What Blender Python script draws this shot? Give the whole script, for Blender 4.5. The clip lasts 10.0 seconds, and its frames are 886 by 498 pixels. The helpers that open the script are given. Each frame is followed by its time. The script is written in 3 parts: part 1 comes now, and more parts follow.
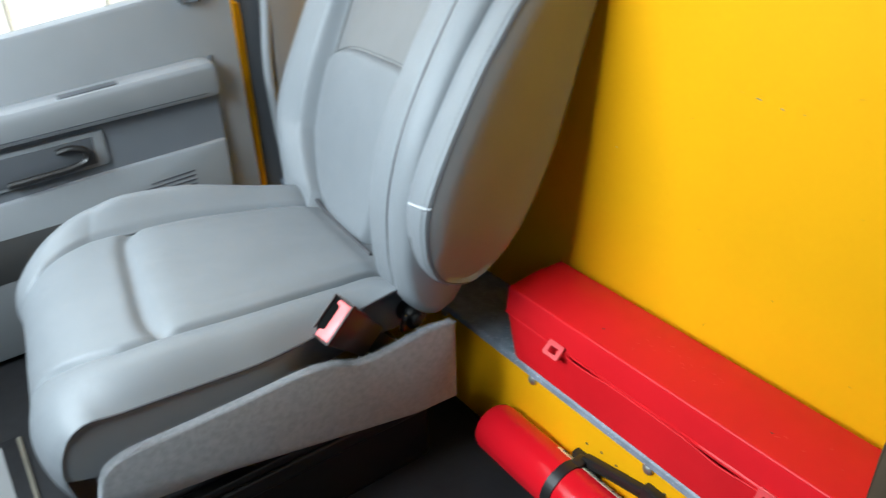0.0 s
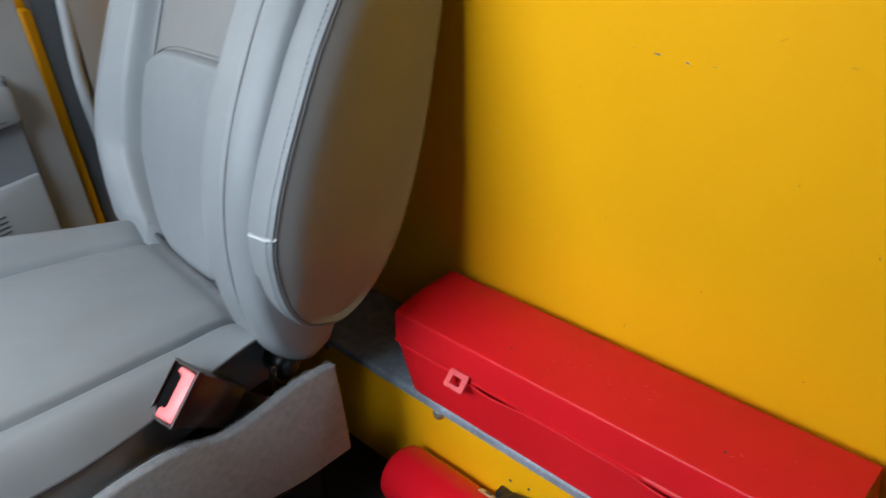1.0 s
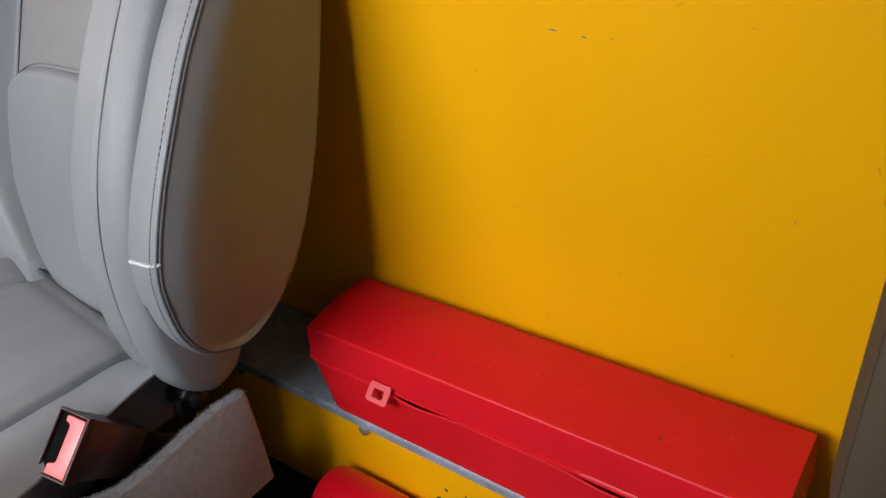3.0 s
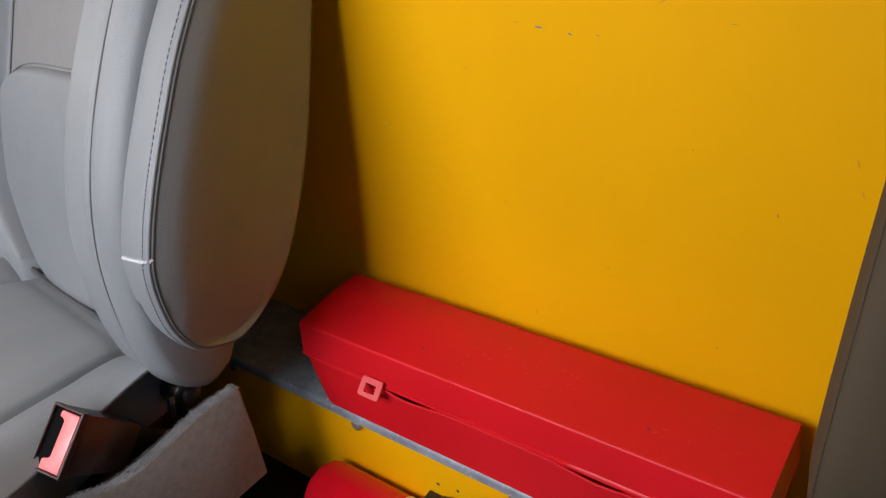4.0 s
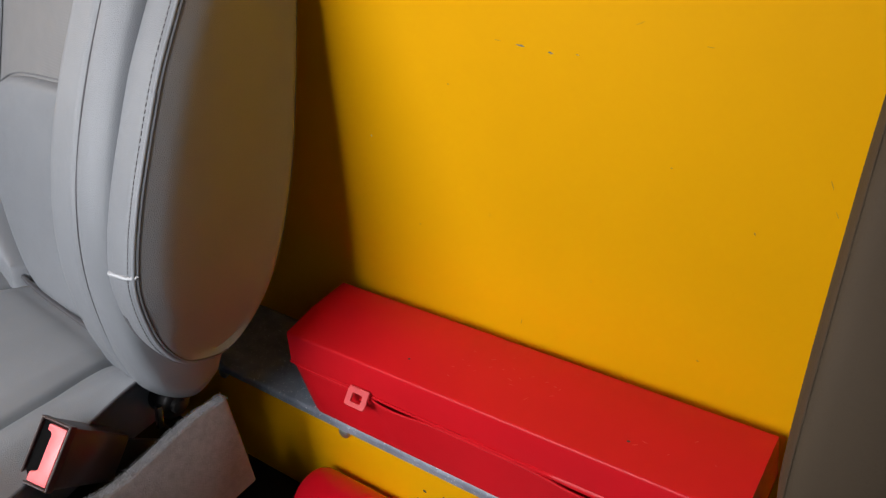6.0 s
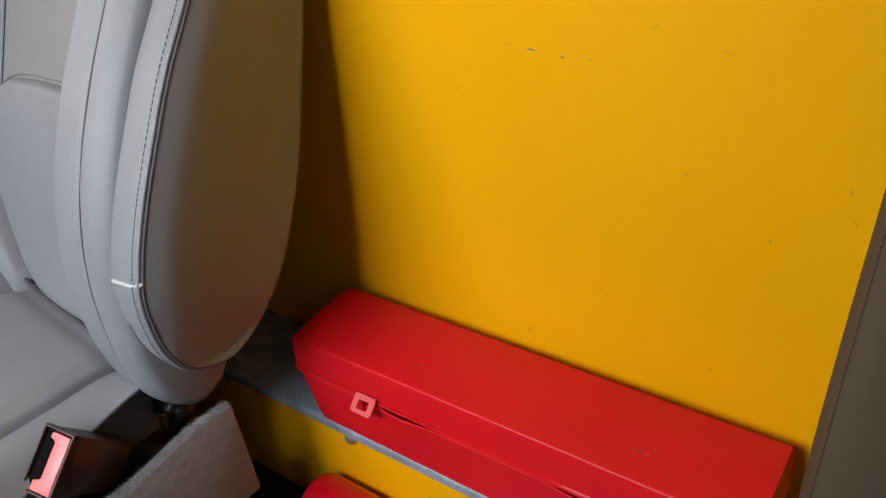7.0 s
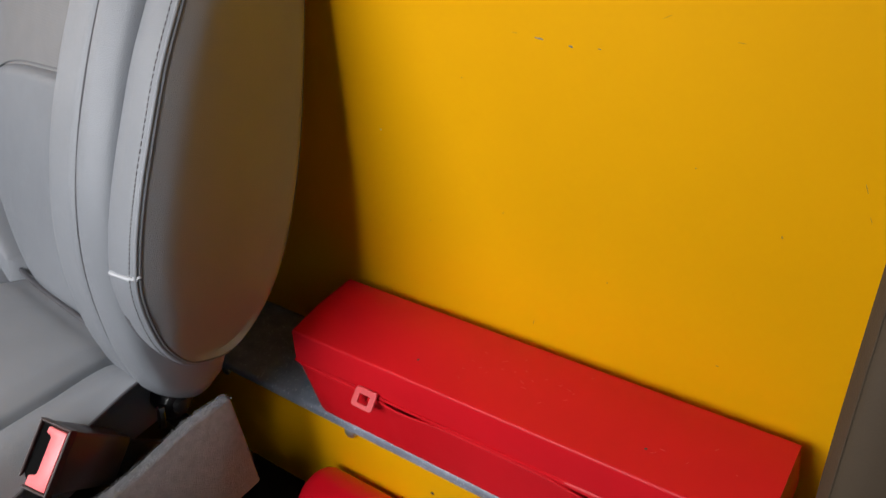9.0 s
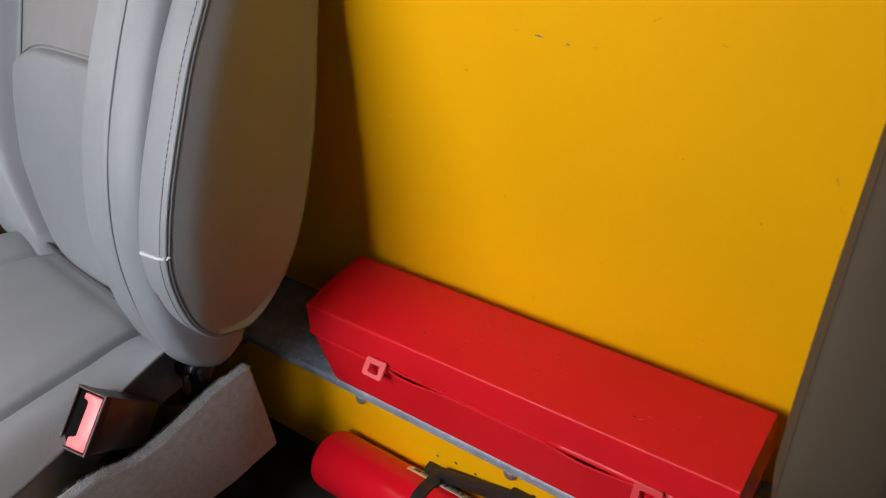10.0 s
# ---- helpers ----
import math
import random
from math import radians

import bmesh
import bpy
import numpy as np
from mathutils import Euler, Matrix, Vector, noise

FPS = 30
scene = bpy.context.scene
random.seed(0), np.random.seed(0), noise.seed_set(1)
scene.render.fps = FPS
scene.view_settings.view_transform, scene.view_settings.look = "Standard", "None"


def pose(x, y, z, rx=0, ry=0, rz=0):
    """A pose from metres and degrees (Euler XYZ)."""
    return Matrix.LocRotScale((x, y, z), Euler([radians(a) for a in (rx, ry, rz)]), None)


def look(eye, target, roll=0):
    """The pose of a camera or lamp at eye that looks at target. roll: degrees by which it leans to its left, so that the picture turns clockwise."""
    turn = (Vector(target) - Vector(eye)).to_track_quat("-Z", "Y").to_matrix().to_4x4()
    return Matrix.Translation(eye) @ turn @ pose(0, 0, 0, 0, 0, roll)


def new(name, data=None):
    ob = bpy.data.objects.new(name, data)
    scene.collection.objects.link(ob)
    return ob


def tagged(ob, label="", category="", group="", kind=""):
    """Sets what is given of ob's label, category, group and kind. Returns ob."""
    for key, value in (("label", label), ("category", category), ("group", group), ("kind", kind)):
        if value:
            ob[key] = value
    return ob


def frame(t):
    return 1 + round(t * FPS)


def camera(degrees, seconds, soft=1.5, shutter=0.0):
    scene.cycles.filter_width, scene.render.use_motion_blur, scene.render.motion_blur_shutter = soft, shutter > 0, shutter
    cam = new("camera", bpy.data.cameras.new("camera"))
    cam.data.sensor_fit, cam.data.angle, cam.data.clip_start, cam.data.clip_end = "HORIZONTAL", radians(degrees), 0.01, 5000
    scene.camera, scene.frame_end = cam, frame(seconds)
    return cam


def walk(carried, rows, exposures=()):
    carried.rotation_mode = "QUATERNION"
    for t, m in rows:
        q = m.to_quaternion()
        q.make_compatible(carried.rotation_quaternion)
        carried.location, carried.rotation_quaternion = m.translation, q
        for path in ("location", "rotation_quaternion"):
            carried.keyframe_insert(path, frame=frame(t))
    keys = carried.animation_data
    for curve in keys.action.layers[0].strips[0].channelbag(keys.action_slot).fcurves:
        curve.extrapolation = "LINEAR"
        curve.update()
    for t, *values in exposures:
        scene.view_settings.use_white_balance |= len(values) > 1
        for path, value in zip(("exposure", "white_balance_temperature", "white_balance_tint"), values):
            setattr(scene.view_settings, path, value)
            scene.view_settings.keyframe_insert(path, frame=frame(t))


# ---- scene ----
cam = camera(60.0, 10.0, soft=1.25, shutter=0.6)
PATH = [
    (0, (0.6001, -0.6273, 0.7898), (-0.1046, -0.1315, 0.2821), -1.54),
    (0.5, (0.5545, -0.5884, 0.7746), (-0.0901, -0.0293, 0.2531), -3.62),
    (1, (0.5024, -0.5112, 0.7345), (-0.1123, 0.0771, 0.2091), -5.14),
    (1.5, (0.4964, -0.4950, 0.7407), (-0.0874, 0.1186, 0.2091), -6.44),
    (2, (0.4648, -0.4545, 0.7317), (-0.1042, 0.1657, 0.1917), -7.12),
    (2.5, (0.4683, -0.4569, 0.7214), (-0.0843, 0.1782, 0.1816), -7.19),
    (3, (0.4878, -0.4764, 0.7131), (-0.0510, 0.1747, 0.1786), -7.21),
    (4.5, (0.4990, -0.4822, 0.7131), (-0.0326, 0.1746, 0.1783), -7.15),
    (5, (0.5057, -0.4827, 0.7180), (-0.0232, 0.1757, 0.1824), -6.95),
    (5.5, (0.5073, -0.4774, 0.7284), (-0.0203, 0.1780, 0.1880), -7.12),
    (7, (0.4935, -0.4655, 0.7307), (-0.0356, 0.1857, 0.1866), -7.18),
    (7.5, (0.4900, -0.4610, 0.7320), (-0.0349, 0.1907, 0.1845), -7.03),
    (8, (0.4625, -0.4434, 0.7273), (-0.0567, 0.2093, 0.1755), -7.03),
    (8.5, (0.4740, -0.4511, 0.7238), (-0.0486, 0.2025, 0.1765), -6.87),
    (9, (0.4821, -0.4587, 0.7284), (-0.0400, 0.1865, 0.1706), -6.83),
    (9.5, (0.4810, -0.4697, 0.7458), (-0.0312, 0.1506, 0.1518), -7.01),
    (10, (0.5024, -0.4803, 0.7635), (-0.0144, 0.1377, 0.1711), -7.15),
]
walk(cam, [(t, look(eye, target, roll)) for t, eye, target, roll in PATH],
     exposures=[(0, 0.38, 5800, 1), (0.6, 0.08, 5800, 2), (1.2, -0.10, 6000, 7), (2.5, -0.20, 6550, 15), (7, -0.20, 6550, 15), (8.5, -0.25, 6550, 15), (10, -0.20, 6550, 15)])

LEFT, RIGHT, FRONT, TOP = -0.68, 1.18, -1.25, 1.32     # inner limits of the cab

# ---- daylight ----
world = bpy.data.worlds.new("sky")
scene.world = world
world.use_nodes = True
wn = world.node_tree.nodes
sky = wn.new("ShaderNodeTexSky")
sky.sky_type = "NISHITA"
sky.sun_disc = False
sky.sun_elevation = radians(48)
sky.sun_rotation = radians(63)
world.node_tree.links.new(sky.outputs["Color"], wn["Background"].inputs["Color"])
wn["Background"].inputs["Strength"].default_value = 0.02

sun = new("sun", bpy.data.lights.new("sun", "SUN"))
sun.data.energy, sun.data.angle, sun.data.color = 5.0, radians(2), (1.0, 0.96, 0.9)
sun.matrix_world = look((6, 3, 7), (0, 0, 0))


def window_light(name, eye, target, sx, sy, watts, color=(0.93, 0.97, 1.0)):
    lamp = new(name, bpy.data.lights.new(name, "AREA"))
    lamp.data.shape, lamp.data.size, lamp.data.size_y = "RECTANGLE", sx, sy
    lamp.data.energy, lamp.data.color = watts, color
    lamp.matrix_world = look(eye, target)
    return lamp


# sky light that enters by the windscreen and the two door windows
screen = window_light("windscreen_daylight", (-0.12, -1.15, 1.02), (-0.31, -0.20, 0.25), 0.84, 0.45, 15)
screen.data.spread = radians(135)           # beam narrowed so the bulkhead darkens towards the driver's seat
window_light("door_window_daylight", (-0.69, -0.58, 0.88), (0.0, -0.50, 0.30), 0.70, 0.45, 3.0)
window_light("driver_window_daylight", (RIGHT - 0.06, -0.66, 0.86), (0.1, -0.30, 0.30), 0.80, 0.45, 0.65)


# ---- materials ----
def material(name, color, rough=0.5, metal=0.0, coat=0.0, vary=0.12, vary_scale=6.0, stain=None, stain_scale=2.0, stain_mix=0.6,
             bump=0.0, bump_scale=300.0, bump_kind="noise", spec=0.5, bump_depth=0.0008, rough_vary=0.08, sheen=0.0):
    m = bpy.data.materials.new(name)
    m.use_nodes = True
    nt = m.node_tree
    n, l = nt.nodes, nt.links
    b = n["Principled BSDF"]
    b.inputs["Roughness"].default_value = rough
    b.inputs["Metallic"].default_value = metal
    b.inputs["Coat Weight"].default_value = coat
    b.inputs["Specular IOR Level"].default_value = spec
    b.inputs["Sheen Weight"].default_value = sheen
    co = n.new("ShaderNodeTexCoord")
    big = n.new("ShaderNodeTexNoise")
    big.inputs["Scale"].default_value = vary_scale
    big.inputs["Detail"].default_value = 5
    l.new(co.outputs["Object"], big.inputs["Vector"])
    ramp = n.new("ShaderNodeMapRange")
    ramp.inputs["From Min"].default_value, ramp.inputs["From Max"].default_value = 0.3, 0.7
    ramp.inputs["To Min"].default_value, ramp.inputs["To Max"].default_value = 1 - vary, 1 + vary
    l.new(big.outputs["Fac"], ramp.inputs["Value"])
    mul = n.new("ShaderNodeMix")
    mul.data_type, mul.blend_type = "RGBA", "MULTIPLY"
    mul.inputs["Factor"].default_value = 1.0
    mul.inputs["A"].default_value = (*color, 1)
    l.new(ramp.outputs["Result"], mul.inputs["B"])
    out = mul.outputs["Result"]
    if stain:
        spots = n.new("ShaderNodeTexNoise")
        spots.inputs["Scale"].default_value = stain_scale
        spots.inputs["Detail"].default_value = 9
        spots.inputs["Roughness"].default_value = 0.65
        l.new(co.outputs["Object"], spots.inputs["Vector"])
        cut = n.new("ShaderNodeMapRange")
        cut.inputs["From Min"].default_value, cut.inputs["From Max"].default_value = 0.58, 0.74
        cut.inputs["To Max"].default_value = stain_mix
        l.new(spots.outputs["Fac"], cut.inputs["Value"])
        mix = n.new("ShaderNodeMix")
        mix.data_type = "RGBA"
        l.new(cut.outputs["Result"], mix.inputs["Factor"])
        l.new(out, mix.inputs["A"])
        mix.inputs["B"].default_value = (*stain, 1)
        out = mix.outputs["Result"]
    l.new(out, b.inputs["Base Color"])
    rr = n.new("ShaderNodeMapRange")
    rr.inputs["To Min"].default_value, rr.inputs["To Max"].default_value = max(rough - rough_vary, 0.02), min(rough + rough_vary, 1)
    rn = n.new("ShaderNodeTexNoise")
    rn.inputs["Scale"].default_value = vary_scale * 5
    rn.inputs["Detail"].default_value = 6
    l.new(co.outputs["Object"], rn.inputs["Vector"])
    l.new(rn.outputs["Fac"], rr.inputs["Value"])
    l.new(rr.outputs["Result"], b.inputs["Roughness"])
    if bump:
        if bump_kind == "grain":
            tex = n.new("ShaderNodeTexVoronoi")
            tex.feature = "DISTANCE_TO_EDGE"
            height = tex.outputs["Distance"]
        elif bump_kind == "holes":
            tex = n.new("ShaderNodeTexVoronoi")
            tex.voronoi_dimensions = "2D"
            tex.inputs["Randomness"].default_value = 0.0
            height = tex.outputs["Distance"]
        else:
            tex = n.new("ShaderNodeTexNoise")
            tex.inputs["Detail"].default_value = 6
            height = tex.outputs["Fac"]
        tex.inputs["Scale"].default_value = bump_scale
        l.new(co.outputs["UV" if bump_kind == "holes" else "Object"], tex.inputs["Vector"])
        bn = n.new("ShaderNodeBump")
        bn.inputs["Strength"].default_value = bump
        bn.inputs["Distance"].default_value = bump_depth
        l.new(height, bn.inputs["Height"])
        l.new(bn.outputs["Normal"], b.inputs["Normal"])
    return m


YELLOW = material("yellow_enamel", (0.80, 0.386, 0.001), 0.5, vary=0.045, vary_scale=4, bump=0.2, bump_scale=160, bump_depth=0.0005, rough_vary=0.06, spec=0.09)
VINYL = material("grey_vinyl", (0.164, 0.175, 0.188), 0.45, vary=0.06, vary_scale=9, bump=0.5, bump_scale=720, bump_kind="grain", bump_depth=0.0007)
VINYL_PERF = material("grey_perforated_vinyl", (0.152, 0.152, 0.153), 0.55, vary=0.05, vary_scale=9, bump=0.3, bump_scale=330, bump_kind="holes", bump_depth=0.0008)
# grey vinyl darkened and warmed: the driver's seat's shade and yellow bounce as colour
VINYL_SHADED = material("shaded_grey_vinyl", (0.060, 0.044, 0.028), 0.75, spec=0.15, vary=0.08, vary_scale=7, bump=0.4, bump_scale=420, bump_kind="grain", bump_depth=0.0006)
# the seat's vinyl, lightened in place of side light the boxing lacks
VINYL_LIFTED = material("grey_vinyl_boxing", (0.185, 0.195, 0.21), 0.5, vary=0.06, vary_scale=9, bump=0.4, bump_scale=520, bump_kind="grain", bump_depth=0.0006)
STITCH = material("grey_thread", (0.11, 0.11, 0.115), 0.8)
THREAD = material("light_grey_thread", (0.46, 0.47, 0.485), 0.8)
SEAM = material("grey_seam", (0.10, 0.105, 0.11), 0.7)
PIPING = material("dark_grey_piping", (0.05, 0.05, 0.055), 0.6)
FELT = material("grey_carpet_felt", (0.225, 0.23, 0.245), 0.95, vary=0.12, vary_scale=160, bump=0.5, bump_scale=600, bump_depth=0.0018, sheen=0.3, spec=0.1)
RED = material("red_case_plastic", (0.61, 0.009, 0.015), 0.40, vary=0.06, vary_scale=8, bump=0.2, bump_scale=350, bump_depth=0.0004, rough_vary=0.1, spec=0.25)
RED_LATCH = material("light_red_latch_plastic", (0.64, 0.045, 0.05), 0.42, vary=0.06)
SCUFF = material("pale_red_scuff", (0.67, 0.075, 0.066), 0.6)
RED_TANK = material("red_tank_enamel", (0.58, 0.006, 0.015), 0.16, spec=0.35, coat=0.0, vary=0.05)
STEEL = material("grey_painted_steel", (0.21, 0.24, 0.28), 0.42, vary=0.25, vary_scale=45, stain=(0.70, 0.72, 0.76), stain_scale=300, stain_mix=0.9, bump=0.4, bump_scale=300)
ZINC = material("dull_zinc", (0.40, 0.40, 0.36), 0.4, metal=0.8, vary=0.25, vary_scale=120)
RUBBER = material("black_rubber", (0.010, 0.010, 0.012), 0.6, vary=0.3, vary_scale=12, bump=0.3, bump_scale=200)
BLACK = material("black_plastic", (0.012, 0.011, 0.011), 0.4, vary=0.1)
BUCKLE = material("dark_brown_buckle_plastic", (0.032, 0.019, 0.017), 0.3, vary=0.1)
BUTTON = material("salmon_red_button", (0.80, 0.14, 0.14), 0.4, vary=0.04)
VOID = material("matt_black_slot", (0.004, 0.004, 0.004), 0.95, spec=0.05)
CHROME = material("dark_chrome", (0.35, 0.35, 0.35), 0.2, metal=1.0)
# door plastic darkened to hold the shade of the recess below the armrest
TRIM_SHADED = material("shaded_door_plastic", (0.13, 0.14, 0.155), 0.55, vary=0.08, bump=0.3, bump_scale=500, bump_kind="grain", bump_depth=0.0005)
BEIGE = material("beige_binding", (0.20, 0.18, 0.14), 0.85, vary=0.15, vary_scale=60)
TRIM = material("grey_door_plastic", (0.215, 0.225, 0.24), 0.5, vary=0.06, vary_scale=7, bump=0.3, bump_scale=500, bump_kind="grain", bump_depth=0.0005)
TRIM_DARK = material("dark_grey_door_plastic", (0.075, 0.08, 0.09), 0.55, vary=0.08, bump=0.3, bump_scale=500, bump_kind="grain", bump_depth=0.0005)
TRIM_WARM = material("warm_grey_pillar_plastic", (0.20, 0.185, 0.175), 0.55, vary=0.08, bump=0.3, bump_scale=500, bump_kind="grain", bump_depth=0.0005)
PAPER = material("cream_label", (0.66, 0.58, 0.44), 0.5, vary=0.08, vary_scale=40)
ROOF = material("grey_headliner", (0.3, 0.3, 0.3), 0.9, vary=0.06, bump=0.4, bump_scale=300)
FAINT = material("worn_yellow_speck", (0.42, 0.22, 0.02), 0.6)
PALE = material("pale_worn_fleck", (0.55, 0.44, 0.22), 0.6)
CHIP = material("bare_grey_scratch", (0.20, 0.17, 0.13), 0.6)
INK = material("dark_print", (0.05, 0.05, 0.05), 0.6)
FACADE = material("cream_plaster", (0.80, 0.79, 0.75), 0.9, vary=0.1, vary_scale=1.0)
TAN = material("tan_timber", (0.66, 0.61, 0.53), 0.8, vary=0.2)


# ---- mesh helpers ----
def part(name, bm, mat, parent=None, label="", smooth=40):
    mesh = bpy.data.meshes.new(name)
    bmesh.ops.recalc_face_normals(bm, faces=bm.faces)
    bm.to_mesh(mesh)
    bm.free()
    mesh.materials.append(mat)
    if smooth:
        for p in mesh.polygons:
            p.use_smooth = True
        mesh.set_sharp_from_angle(angle=radians(smooth))
    ob = new(name, mesh)
    if parent:
        ob.parent = parent
    if label:
        ob["label"] = label
    return ob


def thing(name, label, category, group="", kind=""):
    return tagged(new(name), label, category, group, kind)


def box(x0, x1, y0, y1, z0, z1, bevel=0.0, seg=2):
    bm = bmesh.new()
    bmesh.ops.create_cube(bm, size=1)
    for v in bm.verts:
        v.co = Vector(((x0 + x1) / 2 + v.co.x * (x1 - x0), (y0 + y1) / 2 + v.co.y * (y1 - y0), (z0 + z1) / 2 + v.co.z * (z1 - z0)))
    if bevel:
        bmesh.ops.bevel(bm, geom=bm.edges[:], offset=bevel, segments=seg, profile=0.5, affect="EDGES")
    return bm


def grid(rows, closed=False, cap=False):
    """A sheet or tube through rows of points; closed joins each row's end to its start."""
    bm = bmesh.new()
    vs = [[bm.verts.new(p) for p in row] for row in rows]
    n = len(rows[0])
    for a, b in zip(vs, vs[1:]):
        for i in range(n if closed else n - 1):
            j = (i + 1) % n
            bm.faces.new((a[i], a[j], b[j], b[i]))
    if cap:
        bm.faces.new(vs[0][::-1])
        bm.faces.new(vs[-1])
    return bm


def tube(points, radius, sides=8):
    """A round cord along points."""
    rows = []
    pts = [Vector(p) for p in points]
    for i, p in enumerate(pts):
        d = (pts[min(i + 1, len(pts) - 1)] - pts[max(i - 1, 0)]).normalized()
        a = d.orthogonal().normalized() if i == 0 else (last - d * last.dot(d)).normalized()
        last = a
        b = d.cross(a)
        rows.append([p + radius * (math.cos(k * 2 * math.pi / sides) * a + math.sin(k * 2 * math.pi / sides) * b) for k in range(sides)])
    return grid(rows, True, True)


def extrude(outline, vec):
    """A slab from a flat outline of points, pushed along vec."""
    bm = bmesh.new()
    f = bm.faces.new([bm.verts.new(p) for p in outline])
    r = bmesh.ops.extrude_face_region(bm, geom=[f])
    for v in r["geom"]:
        if isinstance(v, bmesh.types.BMVert):
            v.co += Vector(vec)
    return bm


def bevelled(bm, offset, seg=2):
    bmesh.ops.bevel(bm, geom=bm.edges[:], offset=offset, segments=seg, profile=0.5, affect="EDGES")
    return bm


def smoothstep(a, b, x):
    x = min(max((x - a) / (b - a), 0), 1)
    return x * x * (3 - 2 * x)


def curve_points(keys, n):
    """n points on a smooth curve through keys (tuples)."""
    keys = [np.array(k, float) for k in keys]
    out = []
    m = len(keys) - 1
    for i in range(n):
        s = i / (n - 1) * m
        k = min(int(s), m - 1)
        u = s - k
        p0, p1, p2, p3 = keys[max(k - 1, 0)], keys[k], keys[k + 1], keys[min(k + 2, m)]
        out.append(tuple(0.5 * (2 * p1 + (p2 - p0) * u + (2 * p0 - 5 * p1 + 4 * p2 - p3) * u * u + (3 * p1 - p0 - 3 * p2 + p3) * u ** 3)))
    return out


# ---- the cab: floor, bulkhead, sides, roof ----
MID = 0.258                                # middle of the cab
LEDGE_Y, LEDGE_Z, LIP_Z = -0.106, 0.165, 0.1545


def joined(boxes):
    """Several solids in one mesh."""
    bm = bmesh.new()
    for b in boxes:
        m = bpy.data.meshes.new("tmp")
        b.to_mesh(m)
        b.free()
        bm.from_mesh(m)
        bpy.data.meshes.remove(m)
    return bm


def setting(name, bm, mat, label, category, smooth=0):
    return tagged(part(name, bm, mat, smooth=smooth), label, category, kind="structure")


setting("floor", box(LEFT - 0.1, RIGHT + 0.1, FRONT - 0.05, 0.16, -0.05, 0.0), RUBBER, "black rubber cab floor", "floor")
wall_rear = setting("wall_rear", box(LEFT - 0.1, RIGHT + 0.1, 0.0, 0.04, 0.0, TOP), YELLOW, "yellow painted steel bulkhead with small scratches", "wall")
wall_step = setting("wall_rear_step", box(LEFT - 0.1, RIGHT + 0.1, -0.100, -0.002, 0.0, LEDGE_Z - 0.004), YELLOW, "yellow painted lower step of the bulkhead", "wall")
setting("ceiling", box(LEFT - 0.1, RIGHT + 0.1, FRONT - 0.1, 0.16, TOP, TOP + 0.04), ROOF, "light grey cab headliner", "ceiling")

# grey steel angle that caps the step, its front corner rounded
x0 = LEFT - 0.1
corner = [(LEDGE_Y + 0.004 - 0.004 * math.sin(a), LEDGE_Z - 0.004 + 0.004 * math.cos(a)) for a in (0, 0.4, 0.8, 1.2, math.pi / 2)]
section = [(-0.001, LEDGE_Z)] + corner + [(LEDGE_Y, LIP_Z), (LEDGE_Y + 0.003, LIP_Z), (LEDGE_Y + 0.003, LEDGE_Z - 0.003), (-0.001, LEDGE_Z - 0.003)]
ledge = setting("trim_ledge", extrude([(x0, y, z) for y, z in section], (RIGHT - LEFT + 0.2, 0, 0)), STEEL, "grey painted steel angle capping the bulkhead step", "ledge", 40)


def bolt_head(x, z):
    rows = []
    for r, y in ((0.0065, -0.0995), (0.0065, -0.1035), (0.005, -0.1050), (0.002, -0.1056)):
        rows.append([(x + r * math.cos(k * math.pi / 6), y, z + r * math.sin(k * math.pi / 6)) for k in range(12)])
    return part("bolt", grid(rows, True, True), ZINC, ledge)


for bx in (-0.146, 0.044, 0.234, 0.424, 0.614, 0.804):
    bolt_head(bx, 0.1465)


def flake(x, y, z, length, width, turn, mat, parent, name, plane="y"):
    """A thin ragged chip, a third of a millimetre proud of its wall."""
    rnd = random.Random(int((x + 3) * 9173 + (z + 1) * 331))
    pts = []
    for k in range(9):
        a = k * 2 * math.pi / 9
        r = rnd.uniform(0.55, 1.0)
        u, v = length / 2 * math.cos(a) * r, width / 2 * math.sin(a) * r
        c, d = math.cos(radians(turn)), math.sin(radians(turn))
        p, q = u * c - v * d, u * d + v * c
        pts.append((x + p, y, z + q) if plane == "y" else (x + p, y + q, z))
    return part(name, extrude(pts, (0, -0.0004, 0) if plane == "y" else (0, 0, 0.0003)), mat, parent, smooth=0)


for x, z, l, w, turn in ((0.219, 0.544, 0.010, 0.0016, -8), (0.244, 0.541, 0.005, 0.0018, -10), (0.265, 0.542, 0.003, 0.0008, -12), (0.200, 0.546, 0.007, 0.0004, -6),
                         (0.057, 0.443, 0.002, 0.003, 20), (0.440, 0.477, 0.0007, 0.010, 20), (0.446, 0.457, 0.0006, 0.007, 25), (0.368, 0.302, 0.003, 0.0012, 0),
                         (0.310, 0.568, 0.010, 0.0005, 28), (0.357, 0.557, 0.007, 0.0004, -5), (0.18, 0.390, 0.003, 0.0015, 60), (0.337, 0.468, 0.002, 0.0016, 0),
                         (0.15, 0.505, 0.0018, 0.0016, 0), (0.398, 0.430, 0.0016, 0.003, 10), (0.205, 0.281, 0.0007, 0.008, -15), (0.275, 0.35, 0.002, 0.0014, 0), (0.10, 0.36, 0.0015, 0.002, 0)):
    flake(x, 0.0002, z, l, w, turn, CHIP if z > 0.54 and 0.21 < x < 0.30 else PALE if 0.05 < x < 0.06 else FAINT, wall_rear, "paint_chip")
